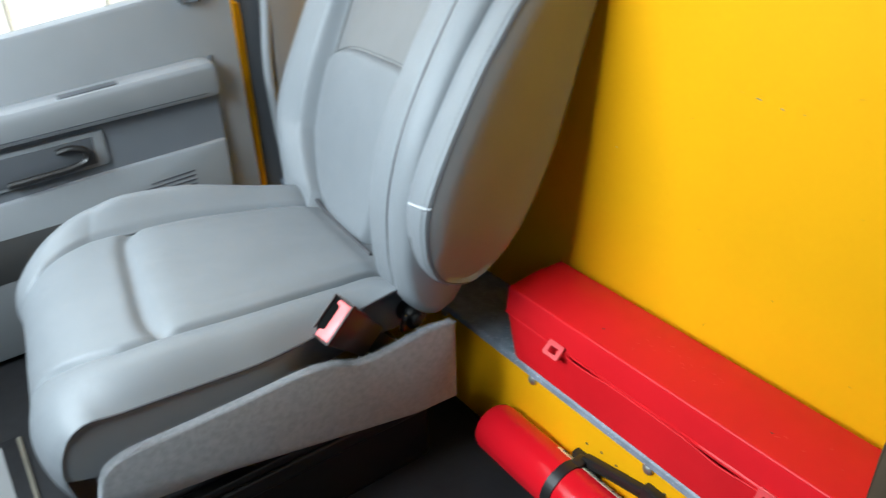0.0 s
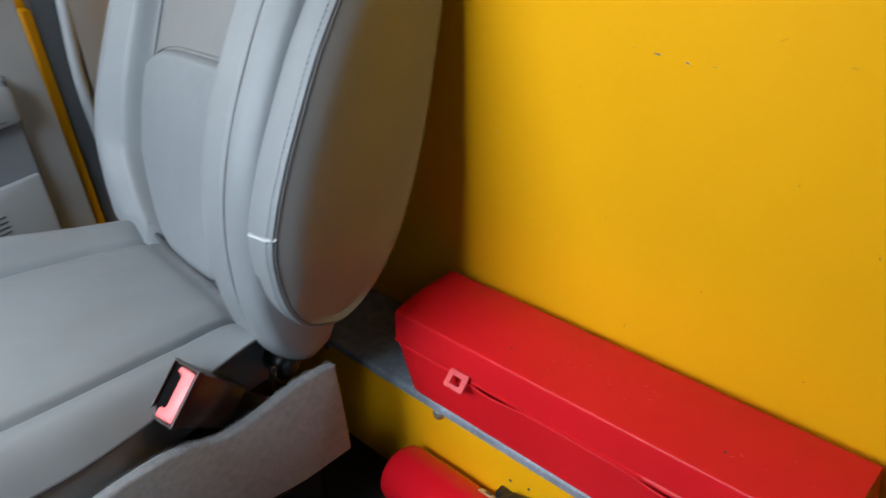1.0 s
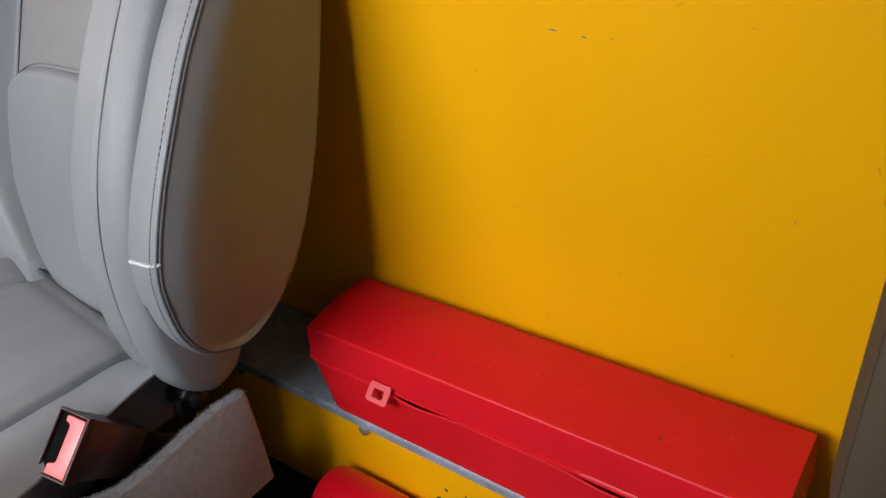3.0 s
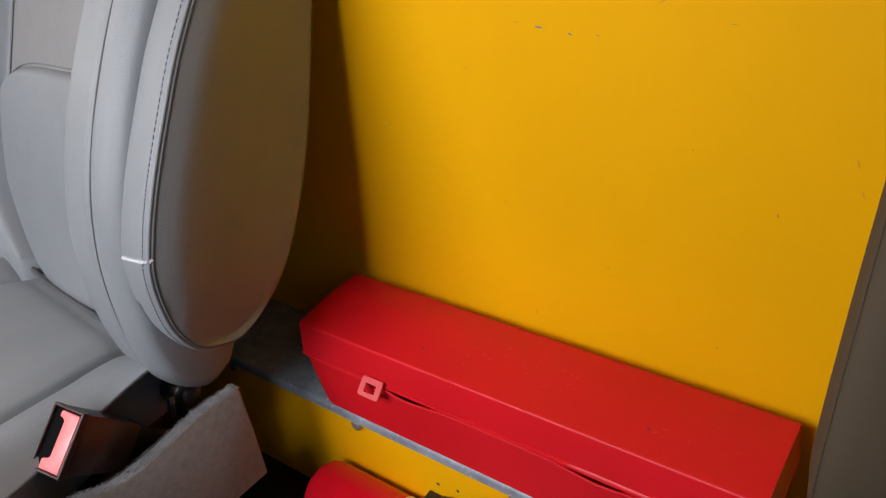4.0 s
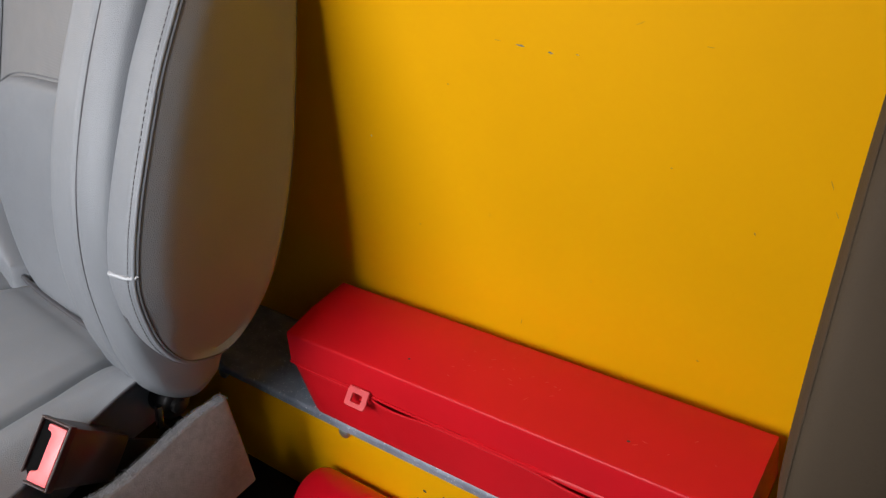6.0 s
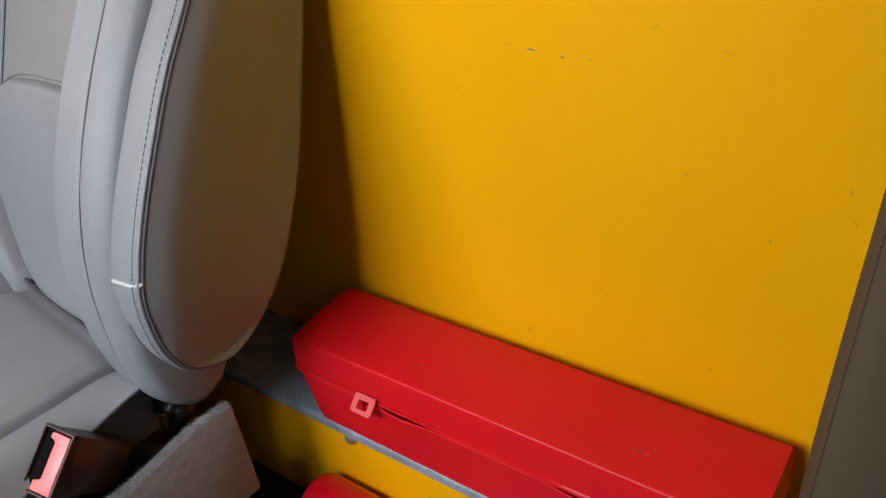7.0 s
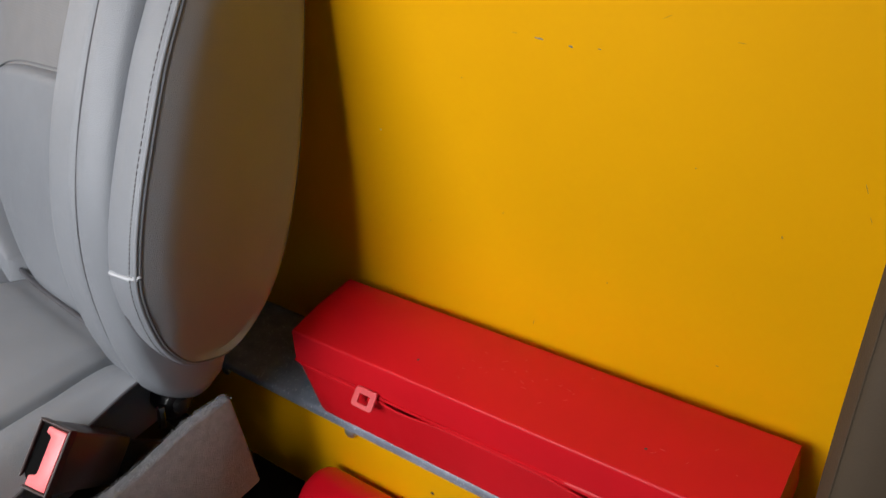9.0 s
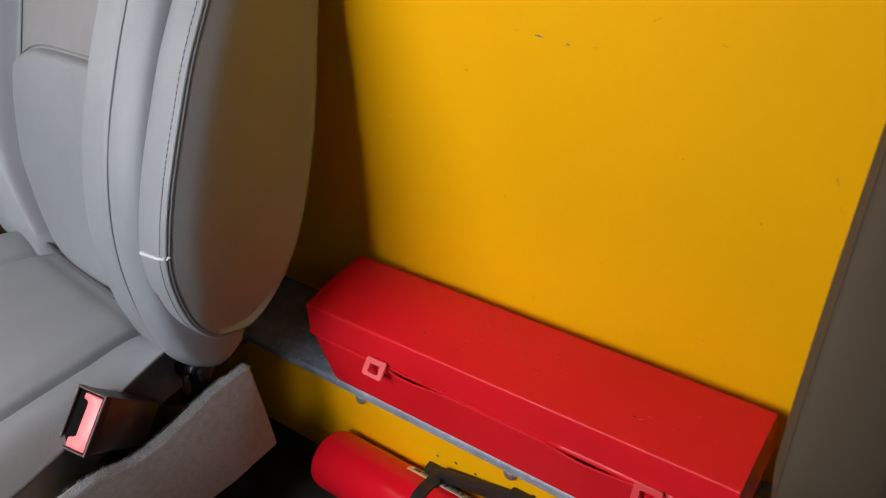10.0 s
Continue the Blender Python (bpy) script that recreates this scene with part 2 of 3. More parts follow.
for x, z in ((0.166, 0.116), (0.190, 0.114), (0.142, 0.112), (0.259, 0.128)):
    flake(x, -0.0999, z, 0.005, 0.0045, 20, INK, wall_step, "screw_hole")

# sides; the passenger side has its window opening
side = [box(LEFT - 0.10, LEFT - 0.02, FRONT, 0.0, -0.05, 0.42), box(LEFT - 0.10, LEFT - 0.02, FRONT, 0.0, 1.18, TOP), box(LEFT - 0.10, LEFT - 0.02, -0.16, 0.0, 0.42, 1.18),
        box(LEFT - 0.10, LEFT - 0.02, FRONT, FRONT + 0.12, 0.42, 1.18)]
setting("wall_west", joined(side), YELLOW, "yellow painted cab side with a window opening", "wall")
east = [box(RIGHT + 0.02, RIGHT + 0.10, FRONT, 0.0, -0.05, 0.52), box(RIGHT + 0.02, RIGHT + 0.10, FRONT, 0.0, 1.18, TOP), box(RIGHT + 0.02, RIGHT + 0.10, -0.16, 0.0, 0.52, 1.18), box(RIGHT + 0.02, RIGHT + 0.10, FRONT, FRONT + 0.12, 0.52, 1.18)]
setting("wall_east", joined(east), TRIM_DARK, "dark grey driver side of the cab with a window opening", "wall")
# first box: unseen dashboard block, added to shade the cushion's low front
front = [box(LEFT - 0.1, RIGHT + 0.1, FRONT + 0.002, -0.98, 0.30, 0.61, 0.02), box(LEFT - 0.1, RIGHT + 0.1, FRONT - 0.06, FRONT, 0.0, 0.64), box(LEFT - 0.1, RIGHT + 0.1, FRONT - 0.06, FRONT, 1.27, TOP), box(LEFT - 0.1, LEFT + 0.1, FRONT - 0.06, FRONT, 0.64, 1.27),
         box(RIGHT - 0.1, RIGHT + 0.1, FRONT - 0.06, FRONT, 0.64, 1.27)]
setting("wall_front", joined(front), TRIM_DARK, "dark grey cab front with an unseen dashboard block added for shade", "wall")

# pale wall outside the passenger window
facade = setting("backdrop", box(-5.0, -4.9, -7.0, 4.0, -1.0, 5.0), FACADE, "pale sunlit wall outside the window", "wall")
for k in range(16):
    part("batten", box(-4.9, -4.86, -6.6 + 0.6 * k, -6.5 + 0.6 * k, -1.0, 5.0), TAN, facade, smooth=0)
setting("ground", box(-40, 40, -40, 40, -0.75, -0.70), FACADE, "pale ground outside", "ground")

# yellow door jamb and pillar trim between the door and the bulkhead
setting("trim_pillar", bevelled(box(LEFT - 0.02, LEFT + 0.030, -0.098, -0.004, 0.10, TOP), 0.010, 4), TRIM_WARM, "warm grey plastic pillar trim", "trim", 40)
setting("trim_pillar_edge", tube(curve_points([(LEFT + 0.022, -0.090, 0.12), (LEFT + 0.026, -0.106, 0.30), (LEFT + 0.026, -0.108, 0.40), (LEFT + 0.022, -0.096, 0.50), (LEFT + 0.016, -0.080, 0.62)], 24), 0.009, 10), TRIM, "pale grey rounded edge of the pillar trim", "trim", 60)
setting("trim_jamb", box(LEFT - 0.03, LEFT + 0.004, -0.147, -0.134, -0.02, 0.50, 0.004), YELLOW, "yellow painted door jamb", "trim", 40)
setting("trim_seal", box(LEFT - 0.03, LEFT + 0.002, -0.1335, -0.0995, -0.02, 0.56, 0.004), TRIM_DARK, "dark rubber door seal beside the jamb", "trim", 40)

# ---- passenger door ----
door = thing("door_1", "closed grey plastic passenger door trim with armrest and handle", "door", kind="structure")
DX = LEFT + 0.05


def yz(pts, x, depth, bevel=0.004):
    """A slab on the door with the outline pts (y, z), standing out to x."""
    return bevelled(extrude([(x - depth, y, z) for y, z in pts], (depth, 0, 0)), bevel)


part("door_panel", yz([(-0.152, 0.0), (-1.16, 0.0), (-1.16, 0.485), (-0.80, 0.502), (-0.506, 0.509), (-0.39, 0.522), (-0.26, 0.537), (-0.158, 0.546)], DX - 0.022, 0.03, 0.006), TRIM, door)
rest = part("door_armrest", yz([(-0.212, 0.372), (-1.10, 0.348), (-1.10, 0.398), (-0.535, 0.414), (-0.225, 0.431), (-0.212, 0.425)], DX + 0.016, 0.046, 0.009), TRIM, door)
part("pull_slot", yz([(-0.369, 0.4185), (-0.456, 0.4135), (-0.456, 0.4195), (-0.369, 0.4245)], DX + 0.010, 0.016, 0.001), TRIM_DARK, rest)
part("armrest_groove", yz([(-0.235, 0.3795), (-1.08, 0.3560), (-1.08, 0.3578), (-0.235, 0.3813)], DX + 0.0166, 0.004, 0.0004), TRIM_DARK, rest)
part("recess", box(DX - 0.03, DX - 0.008, -1.10, -0.212, 0.262, 0.371), TRIM_SHADED, door)
low = part("lower_panel", yz([(-0.212, 0.02), (-1.10, 0.0), (-1.10, 0.258), (-0.563, 0.275), (-0.423, 0.283), (-0.27, 0.288), (-0.212, 0.291)], DX, 0.03, 0.006), TRIM, door)
part("rear_groove", yz([(-0.206, 0.02), (-0.2105, 0.02), (-0.2105, 0.43), (-0.206, 0.43)], DX - 0.019, 0.006, 0.001), TRIM_DARK, door)
for k in range(4):
    part("vent_slit", yz([(-0.277, 0.247 - 0.008 * k), (-0.352 - 0.014 * k, 0.2425 - 0.008 * k), (-0.352 - 0.014 * k, 0.2455 - 0.008 * k), (-0.277, 0.250 - 0.008 * k)], DX + 0.0008, 0.004, 0.0004), TRIM_DARK, low)
part("map_pocket", yz([(-0.500, 0.150), (-0.95, 0.132), (-0.95, 0.212), (-0.500, 0.220)], DX + 0.001, 0.006, 0.001), INK, low, "dark open map pocket")
bez = part("handle_bezel", yz([(-0.405, 0.296), (-0.60, 0.290), (-0.60, 0.350), (-0.405, 0.355)], DX - 0.001, 0.012, 0.005), TRIM, door)
part("handle_cup", yz([(-0.424, 0.303), (-0.59, 0.297), (-0.59, 0.343), (-0.424, 0.347)], DX + 0.0005, 0.006, 0.0015), TRIM_DARK, bez)
part("door_lever", tube(curve_points([(DX + 0.004, -0.478, 0.336), (DX + 0.010, -0.458, 0.340), (DX + 0.012, -0.440, 0.332), (DX + 0.012, -0.442, 0.316), (DX + 0.012, -0.468, 0.309), (DX + 0.010, -0.515, 0.306), (DX + 0.006, -0.555, 0.303)], 24), 0.0055, 8), BLACK, bez, "black curved door lever")
lock = part("window_catch", bevelled(box(DX - 0.03, DX - 0.004, -0.245, -0.212, 0.520, 0.545), 0.003), CHROME, door, "bright metal window catch")
part("catch_slot", box(DX - 0.012, DX - 0.002, -0.235, -0.222, 0.526, 0.538, 0.001), INK, lock)

# ---- seats ----
ANG = radians(26)
BY, BZ = -0.20, 0.28                        # foot of the backrest


def back_point(x, t, n):
    """A place on the backrest: across, up along it, forward from it."""
    y = BY + t * math.sin(ANG) - n * math.cos(ANG)
    z = BZ + t * math.cos(ANG) + n * math.sin(ANG)
    return (x, min(y, -0.006), z)


def seat(label, flip, dx=0.0, dy=0.0):
    """A captain's chair; flip mirrors it across the middle of the cab."""
    s = thing("captain_seat", label, "seat", "cab seats")

    def put(name, bm, mat, parent=s, tag="", smooth=50):
        for v in bm.verts:
            if flip:
                v.co.x, v.co.y = 2 * MID + dx - v.co.x, min(v.co.y + dy, -0.006)
            else:
                d = max(-0.03 - v.co.x, 0)          # the chair stands a little askew
                v.co.y, v.co.z = min(v.co.y + 0.13 * d, -0.006), v.co.z - 0.08 * d
        return part(name, bm, mat, parent, tag, smooth)

    # the flipped seat gets the vinyl with shade in its base colour
    cover = VINYL_SHADED if flip else VINYL
    cx, half = -0.241, 0.222
    # cushion: a padded sheet that rolls over the front, with raised sides and sunk seams round the insert
    cords = ([], [])
    path = curve_points([(-0.205, 0.272), (-0.235, 0.283), (-0.27, 0.2945), (-0.40, 0.314), (-0.53, 0.326), (-0.600, 0.319), (-0.640, 0.284), (-0.644, 0.235), (-0.622, 0.19), (-0.585, 0.15)], 220)
    rows = []
    for i, (y, z) in enumerate(path):
        a, b = path[max(i - 1, 0)], path[min(i + 1, len(path) - 1)]
        d = Vector((b[0] - a[0], b[1] - a[1])).normalized()
        ny, nz = d.y, -d.x
        row = []
        roll = smoothstep(-0.50, -0.64, y) if z > 0.25 else 1.0
        su = float(np.interp(y, (-0.66, -0.60, -0.55, -0.30, -0.24), (0.44, 0.60, 0.68, 0.70, 0.66)))
        for k in range(201):
            u = -1 + 2 * k / 200
            au = abs(u)
            h = (0.048 if u < 0 else 0.015) * smoothstep(su - 0.02, su + 0.26, au) * (1 - 0.75 * roll) * (1 - (0.55 if u < 0 else 0.25) * smoothstep(-0.42, -0.24, y))
            seam_y = -0.512 - 0.008 * u + 0.014 * min(au / su, 1) ** 6
            within = 1 - smoothstep(su - 0.16, su, au)
            h += 0.005 * within * (1 - smoothstep(seam_y + 0.045, seam_y - 0.004, y))
            h -= 0.0095 * math.exp(-((au - su) / 0.024) ** 2) * (1 - smoothstep(-0.60, -0.645, y))
            if z > 0.29:
                h -= 0.009 * math.exp(-((y - seam_y) / 0.010) ** 2) * (1 - smoothstep(su - 0.05, su + 0.01, au))
            h += 0.0012 * noise.noise((u * 3, y * 9, 1.0 + flip))
            x = cx + half * u * (1 - 0.10 * smoothstep(-0.44, -0.26, y))
            q = max(au - 0.80, 0) / 0.20
            if u < 0:
                h -= 0.052 * q ** 2.2 * (1 - 0.55 * roll) * (1 - 0.62 * smoothstep(-0.40, -0.27, y))
                pull = 0.045 * max(au - 0.55, 0) ** 2 / 0.2 * smoothstep(-0.35, -0.62, y)
            else:
                rim_z = float(np.interp(y, (-0.62, -0.55, -0.45, -0.36, -0.30, -0.25), (0.304, 0.301, 0.294, 0.290, 0.293, 0.299)))
                turn = smoothstep(-0.590, -0.642, y) if z > 0.25 else 1.0
                low = (rim_z - z) * (1 - turn) - 0.006 * turn
                h += (low - h) * (max(au - 0.72, 0) / 0.28) ** 2.0
                pull = 0.014 * max(au - 0.55, 0) ** 2 / 0.2 * smoothstep(-0.35, -0.62, y)
            row.append((x, y + ny * h + pull, z + nz * h))
        # turned-in rim under the seam
        if y > -0.60 and z > 0.28:
            for sgn, cord in ((-1, cords[0]), (1, cords[1])):
                k = round((1 + sgn * su) * 100)
                cord.append((row[k][0], row[k][1], row[k][2] + 0.0016))
        rows.append([(row[0][0] + 0.004, row[0][1], row[0][2] - 0.006)] + row + [(row[-1][0] - 0.004, row[-1][1], row[-1][2] - 0.006)])
    cut = next(i for i, p in enumerate(path) if p[1] < 0.272 and p[0] < -0.6)
    put("seat_cushion", grid(rows[:cut + 1]), cover, tag="smooth padded vinyl cushion")
    put("cushion_front", grid(rows[cut:]), VINYL_LIFTED, tag="vinyl facing below the cushion's front edge, in the boxing's lifted colour")
    for cord in cords:
        put("seam", tube(curve_points(cord[::6], 40), 0.0012, 6), SEAM)
    rims = [[Vector(r[0]) for r in rows], [Vector(r[-1]) for r in rows]]
    for rim, sx in zip(rims, (1, -1)):
        # boxing that falls in below the seam
        strip = []
        for p in rim[6:cut + 12]:
            back = smoothstep(-0.40, -0.33, p.y)
            side = []
            for f in (0.0, 0.02, 0.04, 0.06, 0.08, 0.1, 0.125, 0.15, 0.2, 0.3, 0.5, 0.75, 1.0):
                puff = 0.0015 * smoothstep(0.0, 0.13, f) * (1 - back)
                x = p.x - sx * (0.0012 + puff) + sx * 0.030 * back * min(f * 2.2, 1.0)
                side.append((x, p.y + 0.10 * f * smoothstep(-0.5, -0.66, p.y), p.z + 0.006 + (0.215 - p.z) * f))
            strip.append(side)
        put("cushion_side", grid(strip), VINYL_LIFTED, tag="vinyl boxing below the seam, its colour lifted for missing side light")
        put("piping", tube([(p.x - sx * 0.0042, p.y, p.z + 0.0048) for p in rim[6:cut + 4:3] if p.y > -0.615], 0.0015, 6), PIPING)
    # carpeted side shield on the aisle side
    top = curve_points([(-0.606, 0.225), (-0.597, 0.255), (-0.573, 0.268), (-0.53, 0.269), (-0.46, 0.270), (-0.385, 0.272), (-0.350, 0.265), (-0.325, 0.254), (-0.29, 0.252), (-0.25, 0.256), (-0.22, 0.256), (-0.191, 0.252)], 34)
    outline = [(-0.010, y, z) for y, z in top] + [(-0.010, -0.190, 0.20), (-0.010, -0.190, 0.138), (-0.010, -0.25, 0.141), (-0.010, -0.35, 0.162), (-0.010, -0.48, 0.190), (-0.010, -0.57, 0.202)]
    put("side_shield", bevelled(extrude(outline, (0.012, 0, 0)), 0.003), FELT, tag="fuzzy light grey carpeted side shield")
    shield = s.children[-1]
    tufts = random.Random(11)
    verts, faces = [], []
    poly = [(p[1], p[2]) for p in outline]

    def inside(y, z):
        hit = False
        for (ya, za), (yb, zb) in zip(poly, poly[1:] + poly[:1]):
            if (za > z) != (zb > z) and y < (yb - ya) * (z - za) / (zb - za) + ya:
                hit = not hit
        return hit

    while len(faces) < (9000 if not flip else 600):
        if tufts.random() < 0.55:
            k = tufts.randrange(2, len(poly) - 7)
            w = tufts.random()
            y, z = poly[k][0] * w + poly[k + 1][0] * (1 - w), poly[k][1] * w + poly[k + 1][1] * (1 - w)
            x, out_x, out_z = tufts.uniform(-0.010, 0.002), tufts.uniform(-0.3, 0.6), 1.0
        else:
            y, z = tufts.uniform(-0.61, -0.19), tufts.uniform(0.14, 0.30)
            if not inside(y, z):
                continue
            x, out_x, out_z = 0.002, 1.0, tufts.uniform(-0.6, 0.6)
        l = tufts.uniform(0.0014, 0.0036) if out_z == 1.0 else tufts.uniform(0.0005, 0.0011)
        d = Vector((out_x, tufts.uniform(-0.9, 0.9), out_z)).normalized() * l
        o = Vector((tufts.uniform(-1, 1), tufts.uniform(-1, 1), tufts.uniform(-1, 1))).normalized() * 0.00024
        p = Vector((x, y, z))
        i = len(verts)
        verts += [p - o, p + o, p + d]
        faces.append((i, i + 1, i + 2))
    mesh = bpy.data.meshes.new("fuzz")
    mesh.from_pydata([((2 * MID + dx - v.x) if flip else v.x, v.y, v.z) for v in verts], [], faces)
    mesh.materials.append(FELT)
    fuzz = tagged(new("fuzz", mesh), kind="stuff")
    fuzz.parent = shield
    # base
    put("pedestal", box(cx - 0.2, cx + 0.19, -0.56, -0.2, 0.0, 0.15, 0.01), BLACK, tag="black steel seat pedestal")
    put("seat_track", joined([box(-0.055, -0.030, -0.58, -0.19, 0.105, 0.128, 0.003), box(-0.050, -0.034, -0.60, -0.17, 0.128, 0.140, 0.002)]), BLACK, tag="black steel slide rail")
    # recliner pivot
    ring = []
    for r, x in ((0.016, -0.070), (0.016, -0.045), (0.013, -0.042), (0.008, -0.042), (0.007, -0.036), (0.003, -0.035)):
        ring.append([(x, -0.218 + r * math.cos(k * math.pi / 10), 0.246 + r * math.sin(k * math.pi / 10)) for k in range(20)])
    piv = put("recliner_pivot", grid(ring, True, True), BLACK, tag="black recliner pivot with a bright bolt")
    put("pivot_clip", bevelled(extrude([(-0.045, -0.244, 0.238), (-0.045, -0.238, 0.236), (-0.045, -0.232, 0.258), (-0.045, -0.238, 0.260)], (0.006, 0, 0)), 0.001), CHROME, piv)

    # backrest: side profile carried across, sunk in the middle
    bx, bw = -0.262, 0.254
    front_keys = [(0.62, 0.070), (0.50, 0.078), (0.40, 0.088), (0.315, 0.102), (0.25, 0.111), (0.19, 0.114), (0.136, 0.110), (0.087, 0.098), (0.041, 0.078), (0.012, 0.060), (-0.010, 0.042), (-0.024, 0.015), (-0.025, -0.007), (-0.006, -0.027)]
    rear_keys = [(0.03, -0.033), (0.12, -0.034), (0.25, -0.034), (0.40, -0.030), (0.62, -0.020)]
    prof = curve_points(front_keys, 90) + curve_points(rear_keys, 20)

    def face(t):
        """The sunk middle of the backrest."""
        return 0.010 + 0.026 * smoothstep(-0.02, 0.20, t) - 0.02 * smoothstep(0.32, 0.62, t)

    rows = []
    cols = 120
    for k in range(cols + 1):
        u = -1 + 2 * k / cols
        au = abs(u)
        edge = max(au - 0.86, 0) / 0.14
        inset = 0.020 * (1 - math.sqrt(max(1 - edge ** 2, 0)))
        row = []
        for i, (t, n) in enumerate(prof):
            ahead = smoothstep(0.0, 0.05, n)
            if u > 0:
                width = bw * (1 - 0.10 * smoothstep(0.38, 0.62, t))
                dip = (n - face(t) + 0.006) * (1 - smoothstep(0.42, 0.68, au)) * ahead + 0.004 * math.exp(-((au - 0.845) / 0.010) ** 2) * ahead
            else:
                # the far side is broader and flatter, with a short step down to the sunk middle
                width = 0.278 * (1 - 0.10 * smoothstep(0.38, 0.62, t) - 0.26 * smoothstep(0.13, -0.04, t))
                lo = max((0.013 + 0.172 * min(max(t, 0) / 0.09, 1) ** (1 / 3)) / width, 0.45)
                crest = n - 0.48 * max(n - 0.05, 0)
                shelf = min(face(t) + 0.026, crest)
                low = face(t) - 0.006
                dip = (n - low - (shelf - low) * smoothstep(lo - 0.01, lo + 0.07, au) - (crest - shelf) * smoothstep(lo, 0.95, au)) * ahead
            f = inset / 0.075
            n2 = n - dip + (0.035 - n) * f
            t2 = t + (0.05 - t) * inset / 0.075 * (1 if t < 0.05 else 0)
            row.append(back_point(bx + width * u, t2, n2 + 0.001 * noise.noise((u * 4, t * 12, 3.0))))
        rows.append(row)
    put("backrest", grid(rows, True, True), cover, tag="vinyl backrest with raised sides")
    seam = []
    for t, n in prof[12:78:2]:
        ahead = smoothstep(0.0, 0.05, n)
        seam.append(back_point(bx + bw * 0.845 * (1 - 0.10 * smoothstep(0.38, 0.62, t)), t, n - 0.0035 * ahead + 0.0008))
    put("backrest_seam", tube(seam, 0.0013, 6), PIPING)

    # padded lower panel with an arched top, and the perforated panel above it
    def arch(v):
        return 0.236 - 0.030 * abs(v) ** (5.0 if v < 0 else 3.5)

    def half_panel(t):
        return 0.075 + 0.080 * smoothstep(-0.02, 0.20, t)

    def panel_x(v, t):
        return bx - 0.013 + (0.172 if v < 0 else half_panel(t)) * v

    rows = []
    for j in range(81):
        f = j / 80
        row = []
        for k in range(81):
            v = -1 + 2 * k / 80
            foot = -0.022 + 0.112 * max(-v, 0) ** 3
            t = foot + f * (arch(v) - foot)
            height = arch(v) - foot
            top, bottom = min((1 - f) * height / 0.014, 1), min(f * height / 0.030, 1)
            flank = min((1 - abs(v)) * 0.172 / (0.014 if v < 0 else 0.045), 1)
            swell = math.sqrt(max(1 - (1 - top) ** 2, 0)) * math.sqrt(max(1 - (1 - bottom) ** 2, 0)) * math.sqrt(max(1 - (1 - flank) ** 2, 0))
            row.append(back_point(panel_x(v, t), t, face(t) - 0.010 + 0.022 * swell + 0.004 * (1 - v * v) - 0.010 * (1 - math.sqrt(max(1 - (1 - bottom) ** 2, 0)))))
        rows.append(row)
    put("lumbar_panel", grid(rows), cover, tag="padded vinyl panel with an arched top seam")
    # dark cord laid in to draw the shade of the gap above the cushion
    put("seat_crease", tube(curve_points([back_point(-0.425, 0.030, 0.028), back_point(-0.39, 0.006, 0.026), back_point(-0.34, -0.004, 0.025), back_point(-0.27, -0.006, 0.025), back_point(-0.16, -0.006, 0.025)], 30), 0.003, 6), PIPING)
    rows = []
    for j in range(41):
        row = []
        for k in range(41):
            v = -1 + 2 * k / 40
            t = 0.19 + j / 40 * 0.41
            row.append(back_point(bx - 0.013 + (0.172 if v < 0 else 0.157) * v, t, face(t) + 0.003 - 0.006 * v ** 6))
        rows.append(row)
    panel = put("upper_panel", grid(rows), VINYL_PERF, tag="perforated warm grey vinyl panel")
    uv = panel.data.uv_layers.new(name="weave")
    for loop in panel.data.loops:
        p = panel.data.vertices[loop.vertex_index].co
        uv.data[loop.index].uv = (p.x, (p.z - BZ) / math.cos(ANG))
    put("panel_seam", tube([back_point(bx - 0.013 + half_panel(t) + 0.0005, t, face(t) + 0.0015) for t in [0.04 + 0.02 * k for k in range(28)]], 0.0016, 6), SEAM)
    put("panel_seam", tube([back_point(bx - 0.013 - 0.1735, t, face(t) - 0.002) for t in [0.09 + 0.02 * k for k in range(25)]], 0.0016, 6), SEAM)
    put("arch_stitching", tube([back_point(panel_x(v, arch(v)), arch(v) + 0.0012, face(arch(v)) + 0.0030) for v in [-0.98 + 0.049 * k for k in range(41)]], 0.0009, 6), SEAM)

    # armrest folded up beside the backrest
    fr = [(0.47, 0.036), (0.44, 0.052), (0.38, 0.075), (0.335, 0.092), (0.305, 0.099), (0.266, 0.107), (0.227, 0.1115), (0.187, 0.115), (0.160, 0.116), (0.136, 0.1155), (0.108, 0.112), (0.080, 0.100), (0.057, 0.084), (0.041, 0.062),
          (0.038, 0.040), (0.042, 0.014), (0.058, -0.012), (0.086, -0.033), (0.127, -0.044), (0.186, -0.0475), (0.240, -0.044), (0.300, -0.036), (0.36, -0.026), (0.42, -0.014), (0.47, -0.004)]

    def across(x):
        return -0.013 + (x + 0.013) * 0.829

    out = curve_points(fr, 96)
    cen = (0.25, 0.040)
    norm = []
    for i, (t, n) in enumerate(out):
        p, q = out[max(i - 1, 0)], out[min(i + 1, len(out) - 1)]
        d = Vector((q[0] - p[0], q[1] - p[1])).normalized()
        norm.append((-d.y, d.x) if (-d.y) * (cen[0] - t) + d.x * (cen[1] - n) > 0 or t < 0.3 and ((-d.y) * (0.15 - t) + d.x * (0.04 - n)) > 0 else (d.y, -d.x))
    ft, fn = [p[0] for p in out[:44]][::-1], [p[1] for p in out[:44]][::-1]
    rows = []
